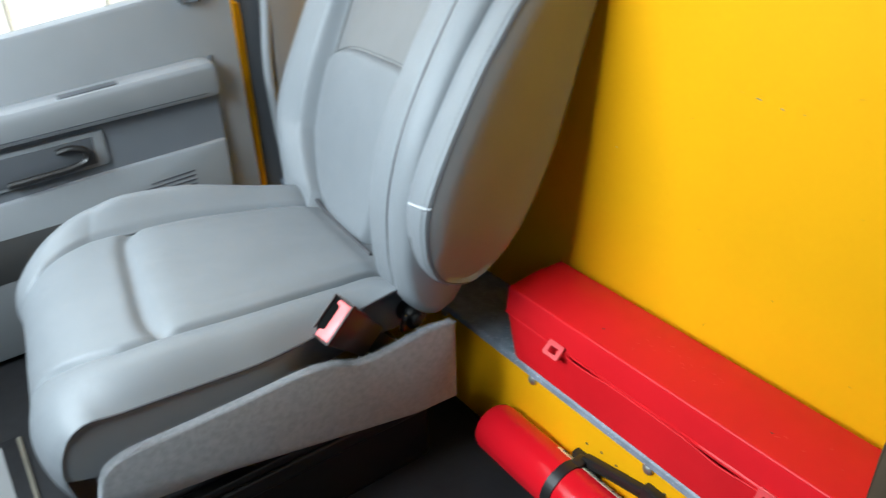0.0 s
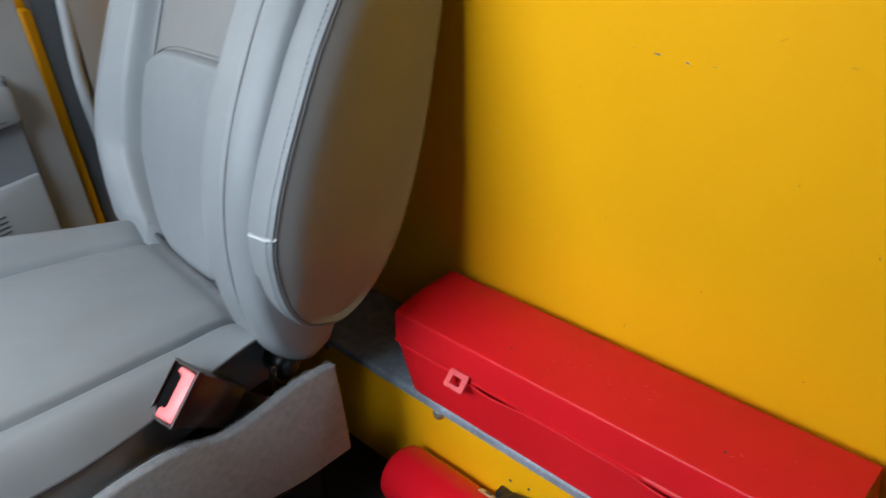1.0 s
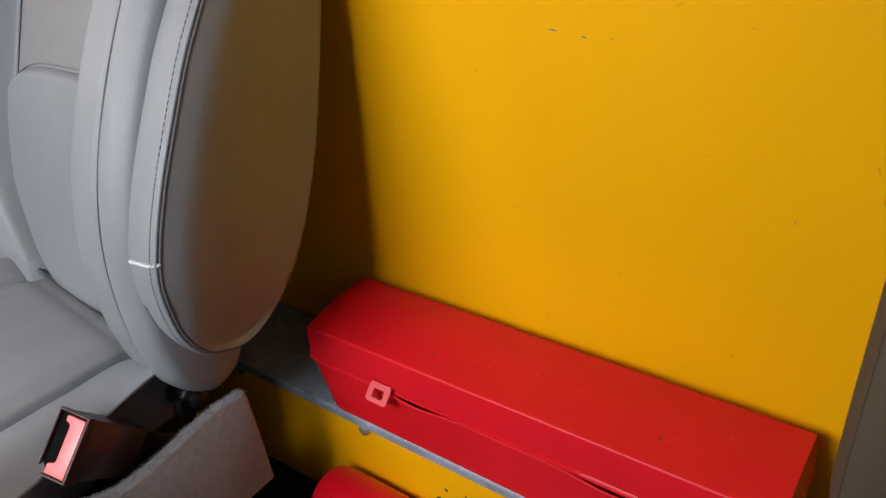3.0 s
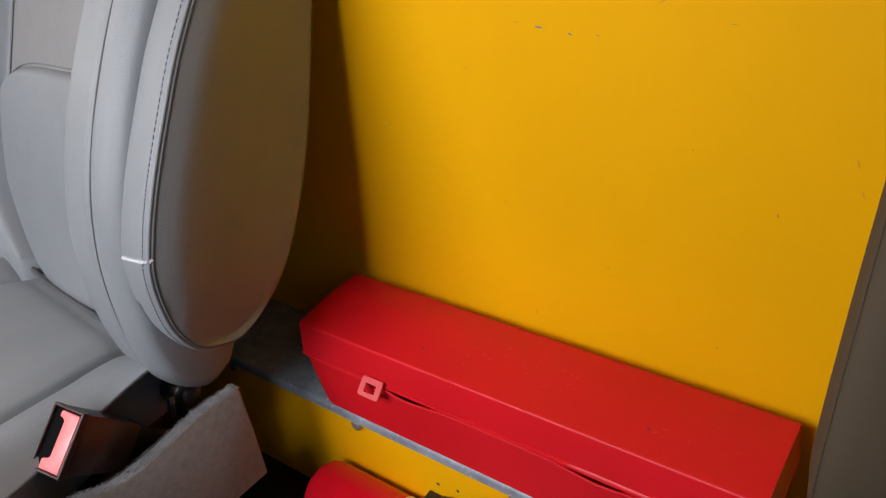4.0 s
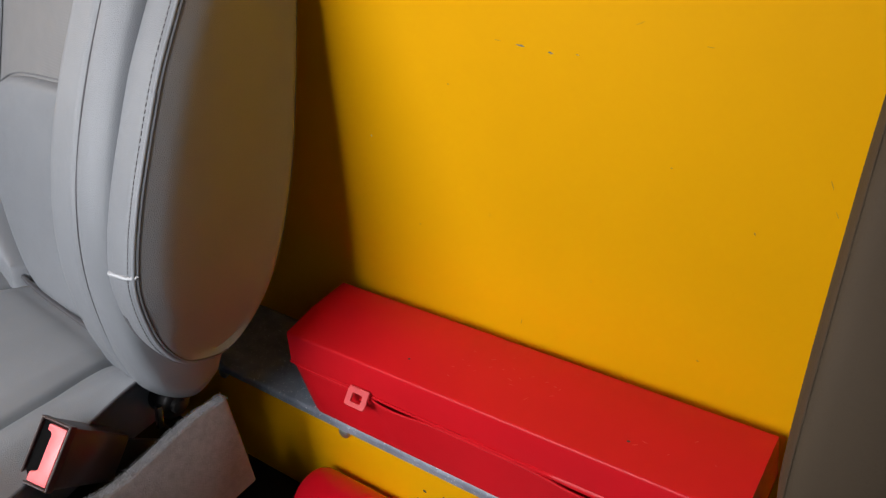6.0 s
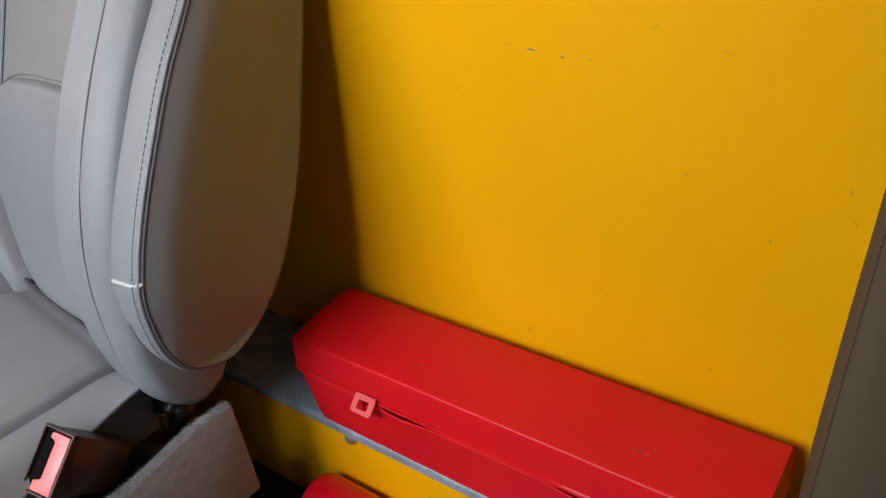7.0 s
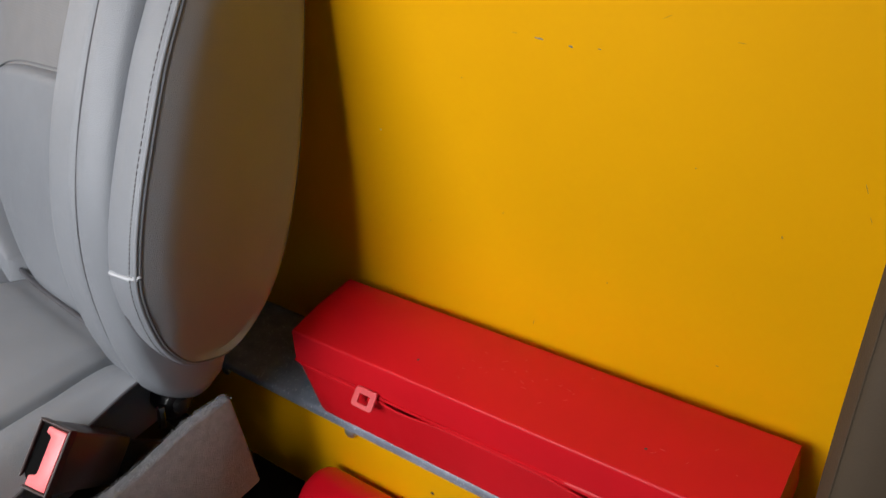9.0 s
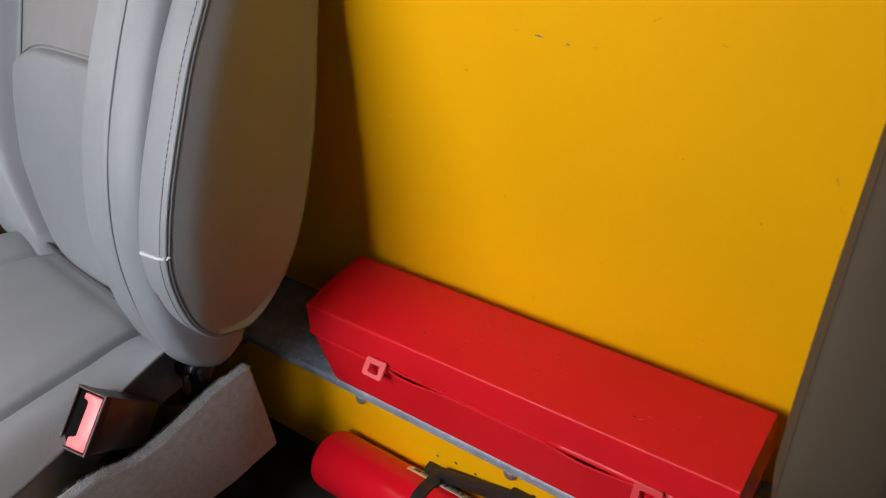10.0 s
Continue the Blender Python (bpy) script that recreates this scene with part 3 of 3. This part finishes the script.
    for x, inset in ((-0.016, 0.016), (-0.013, 0.008), (-0.008, 0.003), (0.000, 0.0), (0.018, -0.001), (0.034, -0.0008), (0.041, 0.0004), (0.0455, 0.0025), (0.0485, 0.0055)):
        row = []
        for (t, n), (nt, nn) in zip(out, norm):
            slope = 0.008 * (1 - (x + 0.01) / 0.06) if n > 0.03 else 0.0
            row.append(back_point(across(x - 0.0125 * smoothstep(0.03, -0.04, n) * smoothstep(0.0, 0.046, x)), t + nt * inset, n - slope + nn * inset))
        rows.append(row)
    for inset in (0.009, 0.013, 0.018, 0.024, 0.030, 0.036, 0.042, 0.048, 0.053, 0.057, 0.060):
        row = []
        for (t, n), (nt, nn) in zip(out, norm):
            w = min(inset, 0.024)
            tt, n2 = t + nt * w, n + nn * w
            if inset > 0.024:
                g = (0.060 - inset) / 0.036
                ct = min(max(tt, 0.13), 0.43)
                tt, n2 = ct + (tt - ct) * g, 0.040 + (n2 - 0.040) * g
            low = smoothstep(0.10, 0.05, tt)
            x = 0.0485 + 0.0080 * smoothstep(0.001, 0.028, float(np.interp(tt, ft, fn)) - n2) - 0.0175 * smoothstep(0.100, -0.045, n2) - 0.005 * low
            row.append(back_point(across(x), tt, n2))
        rows.append(row)
    bm = grid(rows, True)
    bmesh.ops.remove_doubles(bm, verts=bm.verts, dist=0.00015)
    arm = put("armrest", bm, cover, tag="folded-up vinyl armrest with stitched seams")
    edge = list(zip(out, norm))

    def on_edge(k, x, inset, frac=0.0):
        """A place on the armrest's front strip, inset from its outline."""
        (t, n), (nt, nn) = edge[k]
        (t2, n2), (mt, mn) = edge[k + 1]
        t, n, nt, nn = t + (t2 - t) * frac, n + (n2 - n) * frac, nt + (mt - nt) * frac, nn + (mn - nn) * frac
        slope = 0.008 * (1 - (x + 0.01) / 0.06) * smoothstep(0.02, 0.04, n)
        return back_point(across(x - 0.0125 * smoothstep(0.03, -0.04, n) * smoothstep(0.0, 0.046, x)), t + nt * inset, n - slope + nn * inset)

    put("armrest_piping" if not flip else "armrest_seam", tube([on_edge(k, 0.0487, 0.0053) for k in range(5, 60)], 0.0007 if not flip else 0.0004, 6), PIPING if not flip else cover, arm)
    if not flip:
        put("armrest_cord", tube([on_edge(k, 0.0455, 0.0028) for k in range(5, 58)], 0.0016, 8), cover, arm, "light rolled edge beside the stitching")
    put("rear_seam", tube([on_edge(k, 0.0475, 0.0042) for k in range(70, 93)], 0.0005, 6), PIPING, arm)

    def stitch_row(x, inset, first, last, radius):
        bits = []
        for k in range(first, last):
            for f in (0.0, 0.5):
                bits.append(tube([on_edge(k, x, inset, f), on_edge(k, x, inset, f + 0.32)], radius, 5))
        if not flip:
            put("stitching", joined(bits), STITCH, arm)

    # stitches beside the seam, the puckered cross seam near the foot, and the two rows below it
    stitch_row(0.0400, 0.0000, 8, 52, 0.0005)
    stitch_row(0.0040, -0.0004, 44, 51, 0.0008)
    stitch_row(0.0100, -0.0007, 44, 51, 0.0008)
    cross = []
    for k in range(31):
        x = 0.003 + 0.0455 * k / 30
        want = 0.1125 + 0.006 * k / 30 + (0.0006 if k % 2 else -0.0006)
        m = next(q for q in range(30, 60) if out[q][0] >= want > out[q + 1][0])
        cross.append(on_edge(m, x, 0.0001 + 0.0045 * smoothstep(0.038, 0.0485, x) + 0.003 * max(-x, 0) / 0.008, (out[m][0] - want) / (out[m][0] - out[m + 1][0])))
    if not flip:
        put("cross_seam", tube(cross, 0.0020, 6), THREAD, arm)
    return s


seat("grey vinyl captain's chair, its armrest folded up, against the yellow bulkhead", False)
seat("grey vinyl captain's chair across the aisle, its shade put into the colour", True, -0.006, 0.05)

# ---- seat belt buckle between the cushion and its side shield ----
buckle = thing("seat_belt_buckle", "dark brown seat belt buckle with salmon red button", "buckle")
BU, BV = Vector((-0.20, 0.64, -0.74)).normalized(), Vector((0.06, -0.74, -0.66)).normalized()   # to its anchor, across its face
BW = BU.cross(BV).normalized()
BV = BW.cross(BU).normalized()
BO = Vector((-0.024, -0.336, 0.305))


def buckle_box(u0, u1, v0, v1, w0, w1, bevel, taper=1.0):
    bm = box(u0, u1, v0, v1, w0, w1, bevel)
    for v in bm.verts:
        k = 1 + (taper - 1) * (v.co.x - u0) / max(u1 - u0, 1e-6)
        v.co = BO + BU * v.co.x + BV * v.co.y * k + BW * v.co.z * 1.35 * k
    return bm


body = part("buckle_body", buckle_box(0.001, 0.075, -0.026, 0.026, -0.0115, 0.0115, 0.0045, 0.80), BUCKLE, buckle)
rows = []
for u, a, b in ((0.003, 0.026, 0.0115), (-0.0030, 0.026, 0.0115), (-0.0036, 0.0253, 0.0110), (-0.0036, 0.0247, 0.0104), (-0.0030, 0.0240, 0.0099), (0.003, 0.0240, 0.0099)):
    rows.append([BO + BU * u + BV * v + BW * w * 1.35 for v, w in ((-a, -b), (a, -b), (a, b), (-a, b))])
part("face_rim", grid(rows, True), BUCKLE, body)
button = [(-0.0225, -0.0092), (0.0235, -0.0092), (0.0235, 0.0056), (0.0155, 0.0056), (0.0145, 0.0020), (0.0125, 0.0005), (-0.0150, 0.0005), (-0.0168, 0.0020), (-0.0172, 0.0046), (-0.0225, 0.0046)]
part("release_button", bevelled(extrude([BO - BU * 0.0030 + BV * v + BW * w * 1.35 for v, w in button], BU * 0.0050), 0.0013), BUTTON, buckle)
part("tongue_slot", buckle_box(-0.0004, 0.0034, -0.0244, 0.0244, -0.0102, 0.0102, 0.0003), VOID, buckle)
part("buckle_stalk", buckle_box(0.070, 0.17, -0.014, 0.014, -0.003, 0.003, 0.001), BLACK, buckle)

# ---- red triangle case on the ledge ----
case = thing("warning_triangle_case", "long red plastic warning triangle case with two clasps, on the ledge", "case")
CX0, CX1, CYB, CYF, CZR, CZT = 0.001, 0.440, -0.018, -0.106, 0.2315, 0.272


def lift(x):
    """How far the warped base gapes from the lid along the front."""
    return (0.0036 * math.exp(-((x - 0.130) / 0.030) ** 2) * smoothstep(0.100, 0.112, x) + 0.0034 * math.exp(-((x - 0.318) / 0.028) ** 2))


# lid: cross-sections from end to end, rounded at both ends
H = CZT - CZR
sec = [(CYF - 0.0040, -0.0006), (CYF - 0.0047, 0.0002), (CYF - 0.0048, 0.0014), (CYF - 0.0040, 0.0030), (CYF - 0.0027, 0.0046), (CYF - 0.0008, H - 0.0030), (CYF - 0.0003, H - 0.0015), (CYF + 0.0004, H - 0.0006),
       (CYF + 0.0014, H - 0.0001), (CYF + 0.0040, H), (CYB - 0.05, H + 0.0006), (CYB - 0.003, H), (CYB - 0.001, H - 0.0008), (CYB, H - 0.003), (CYB + 0.002, 0.0)]
rows = []
N = 96
for k in range(N + 1):
    f = k / N
    x = CX0 - 0.004 + f * (CX1 - CX0 + 0.008)
    rows.append([(x, y, CZR + h - (0.22 * lift(x) if i < 4 else 0.004 * (1 - x / CX1) if i < 10 else 0)) for i, (y, h) in enumerate(sec)])
ends = []
for sgn, base_row in ((-1, rows[0]), (1, rows[-1])):
    ends.append([(p[0] - sgn * 0.004 * min(max((p[2] - CZR) / (CZT - CZR), 0), 1) - sgn * 0.001, p[1], p[2]) for p in base_row])
rows[0] = ends[0]
rows[-1] = ends[1]
rows[1] = [(CX0 - 0.001 - 0.002 * (1 - min(max((p[2] - CZR) / (CZT - CZR), 0), 1)), p[1], p[2]) for p in rows[1]]
rows[0] = [(p[0], p[1] + (0.0015 if i < 10 else -0.0015), p[2] - (0.0015 if 5 < i < 14 else 0)) for i, p in enumerate(rows[0])]
rows[-1] = [(p[0], p[1] + (0.0015 if i < 10 else -0.0015), p[2] - (0.0015 if 5 < i < 14 else 0)) for i, p in enumerate(rows[-1])]
lid = part("lid", grid(rows, True, True), RED, case, smooth=35)

# base: tapered tray with an outward rim
bsec = [(CYF - 0.0048, CZR - 0.0002), (CYF - 0.0053, CZR - 0.0010), (CYF - 0.0050, CZR - 0.0026), (CYF - 0.0030, CZR - 0.0040), (CYF + 0.000, LEDGE_Z + 0.003), (CYF + 0.003, LEDGE_Z), (CYB - 0.006, LEDGE_Z), (CYB - 0.002, CZR),
        (CYB - 0.005, CZR), (CYB - 0.009, LEDGE_Z + 0.003), (CYF + 0.010, LEDGE_Z + 0.004), (CYF - 0.001, CZR - 0.004), (CYF - 0.0034, CZR - 0.0003)]
rows = []
for f in [0.0, 0.02] + [0.04 + 0.92 * k / 60 for k in range(61)] + [0.98, 1.0]:
    row = []
    for y, z in bsec:
        d = (CZR - z) / (CZR - LEDGE_Z)
        xa, xb = CX0 - 0.003 + 0.013 * d, CX1 + 0.003 - 0.006 * d
        x = xa + (xb - xa) * f
        sag = lift(x) if d < 0.1 and y < -0.06 else 0.0
        row.append((x, y - 0.75 * sag + (0.003 if f in (0.0, 1.0) and y < -0.06 else 0), z - 0.5 * sag))
    rows.append(row)
part("base", grid(rows, True, True), RED, case, smooth=35)


def latch(x, open_deg):
    """A square clasp with a hole, hinged under the lid's rim."""
    def loop(w, h, r, y, cz):
        pts = []
        for sx, sz, a0 in ((1, 1, 0), (-1, 1, 90), (-1, -1, 180), (1, -1, 270)):
            for k in range(5):
                a = radians(a0 + 22.5 * k)
                pts.append((sx * (w - r) + r * math.cos(a), y, cz + sz * (h - r) + r * math.sin(a)))
        return pts

    rows = [loop(0.0150, 0.0112, 0.0036, -0.0004, -0.0105), loop(0.0157, 0.0119, 0.0040, -0.0012, -0.0105), loop(0.0150, 0.0112, 0.0036, -0.0026, -0.0105),
            loop(0.0078, 0.0056, 0.0012, -0.0026, -0.0112), loop(0.0072, 0.0050, 0.0010, -0.0018, -0.0112), loop(0.0072, 0.0050, 0.0010, -0.0004, -0.0112)]
    bm = joined([grid(rows + rows[:1], True), box(-0.0145, 0.0145, -0.0024, 0.006, -0.0012, 0.0016, 0.0006)])
    m = Matrix.Translation((x, CYF - 0.0048, CZR + 0.0055)) @ Matrix.Scale(0.80, 4) @ Matrix.Rotation(radians(-open_deg), 4, "X")
    bm.transform(m)
    clasp = part("latch", bm, RED_LATCH, case, "lighter red square clasp")
    part("catch", box(x - 0.004, x + 0.004, CYF - 0.0065, CYF - 0.001, CZR - 0.014, CZR - 0.007, 0.001), RED, clasp)


latch(0.093, 46)
latch(0.374, 24)
for x, y in ((0.136, -0.084), (0.345, -0.079)):
    flake(x, y, CZT + 0.0004, 0.0032, 0.0024, 30, INK, lid, "moulding_hole", "z")
scuffs = random.Random(5)
for k in range(26):
    x = scuffs.choice((scuffs.gauss(0.20, 0.02), scuffs.gauss(0.252, 0.025), scuffs.uniform(0.03, 0.44)))
    flake(x, scuffs.gauss(-0.064, 0.014), CZT + 0.0005, scuffs.uniform(0.0015, 0.006), scuffs.uniform(0.0003, 0.0006), scuffs.uniform(-30, 60), SCUFF, lid, "scuff", "z")

# ---- fire extinguisher strapped along the step ----
ext = thing("fire_extinguisher", "small red fire extinguisher lying strapped along the bulkhead step", "extinguisher")
R, EX, EY, EZ = 0.0345, 0.0, -0.1385, 0.067


def ring(x, r, a0=0.0, a1=360.0, n=48):
    return [(EX + x, EY + r * math.cos(radians(a0 + (a1 - a0) * k / n)), EZ + r * math.sin(radians(a0 + (a1 - a0) * k / n))) for k in range(n)]


rows = [ring(x, r) for x, r in ((0.014, 0.001), (0.011, 0.016), (0.008, 0.025), (0.010, 0.0298), (0.014, 0.0328), (0.022, R), (0.29, R), (0.305, 0.0325), (0.32, 0.027), (0.33, 0.018), (0.35, 0.015))]
tank = part("cylinder", grid(rows, True, True), RED_TANK, ext, "glossy red tank")


def wrap(x0, x1, r0, r1, a0, a1, n=20):
    """A curved piece on the tank between two angles."""
    rows = []
    for k in range(n + 1):
        a = radians(a0 + (a1 - a0) * k / n)
        c, d = math.cos(a), math.sin(a)
        rows.append([(EX + x0, EY + r0 * c, EZ + r0 * d), (EX + x0, EY + r1 * c, EZ + r1 * d), (EX + x1, EY + r1 * c, EZ + r1 * d), (EX + x1, EY + r0 * c, EZ + r0 * d)])
    return grid(rows, True, True)


label = part("label", wrap(0.115, 0.285, R - 0.001, R + 0.0004, 38, 61, 8), PAPER, ext, "cream paper label with dark print")
for k in range(14):
    x = 0.162 + 0.0068 * k
    part("print", wrap(x, x + 0.0014, R, R + 0.0007, 45, 45 + (12 if k % 3 == 0 else 7), 4), INK, label)
part("print", wrap(0.121, 0.129, R, R + 0.0007, 45, 55, 4), INK, label)
part("strap", wrap(0.142, 0.156, R - 0.0005, R + 0.0022, 20, 340, 60), BLACK, ext, "black rubber strap")
part("strap_buckle", bevelled(box(0.142, 0.158, EY + 0.010, EY + 0.030, EZ + 0.026, EZ + 0.036), 0.003), BLACK, ext)
part("bracket_arm", bevelled(extrude([(0.150, -0.116, 0.108), (0.245, -0.110, 0.124), (0.245, -0.110, 0.108), (0.150, -0.116, 0.093)], (0.001, 0.010, 0)), 0.002), BLACK, ext, "black steel bracket arm")
part("bracket_clip", box(0.236, 0.262, -0.114, -0.1005, 0.108, 0.130, 0.003), BLACK, ext)
part("bracket_plate", box(0.13, 0.17, -0.1125, -0.1005, 0.0, 0.098, 0.002), BLACK, ext)

# ---- floor mat by the door ----
mat = thing("floor_mat", "dark rubber floor mat with a beige bound edge", "mat")
part("mat_sheet", box(-0.435, -0.22, -1.18, -0.663, 0.0, 0.008, 0.002), RUBBER, mat)
part("binding", tube([(-0.43, -0.660, 0.006), (-0.33, -0.661, 0.006), (-0.22, -0.664, 0.0065)], 0.0035, 8), BEIGE, mat)
card = thing("paper_card", "white paper card lying on the floor mat", "paper")
part("sheet", box(-0.42, -0.30, -0.80, -0.684, 0.0085, 0.0095), ROOF, card)
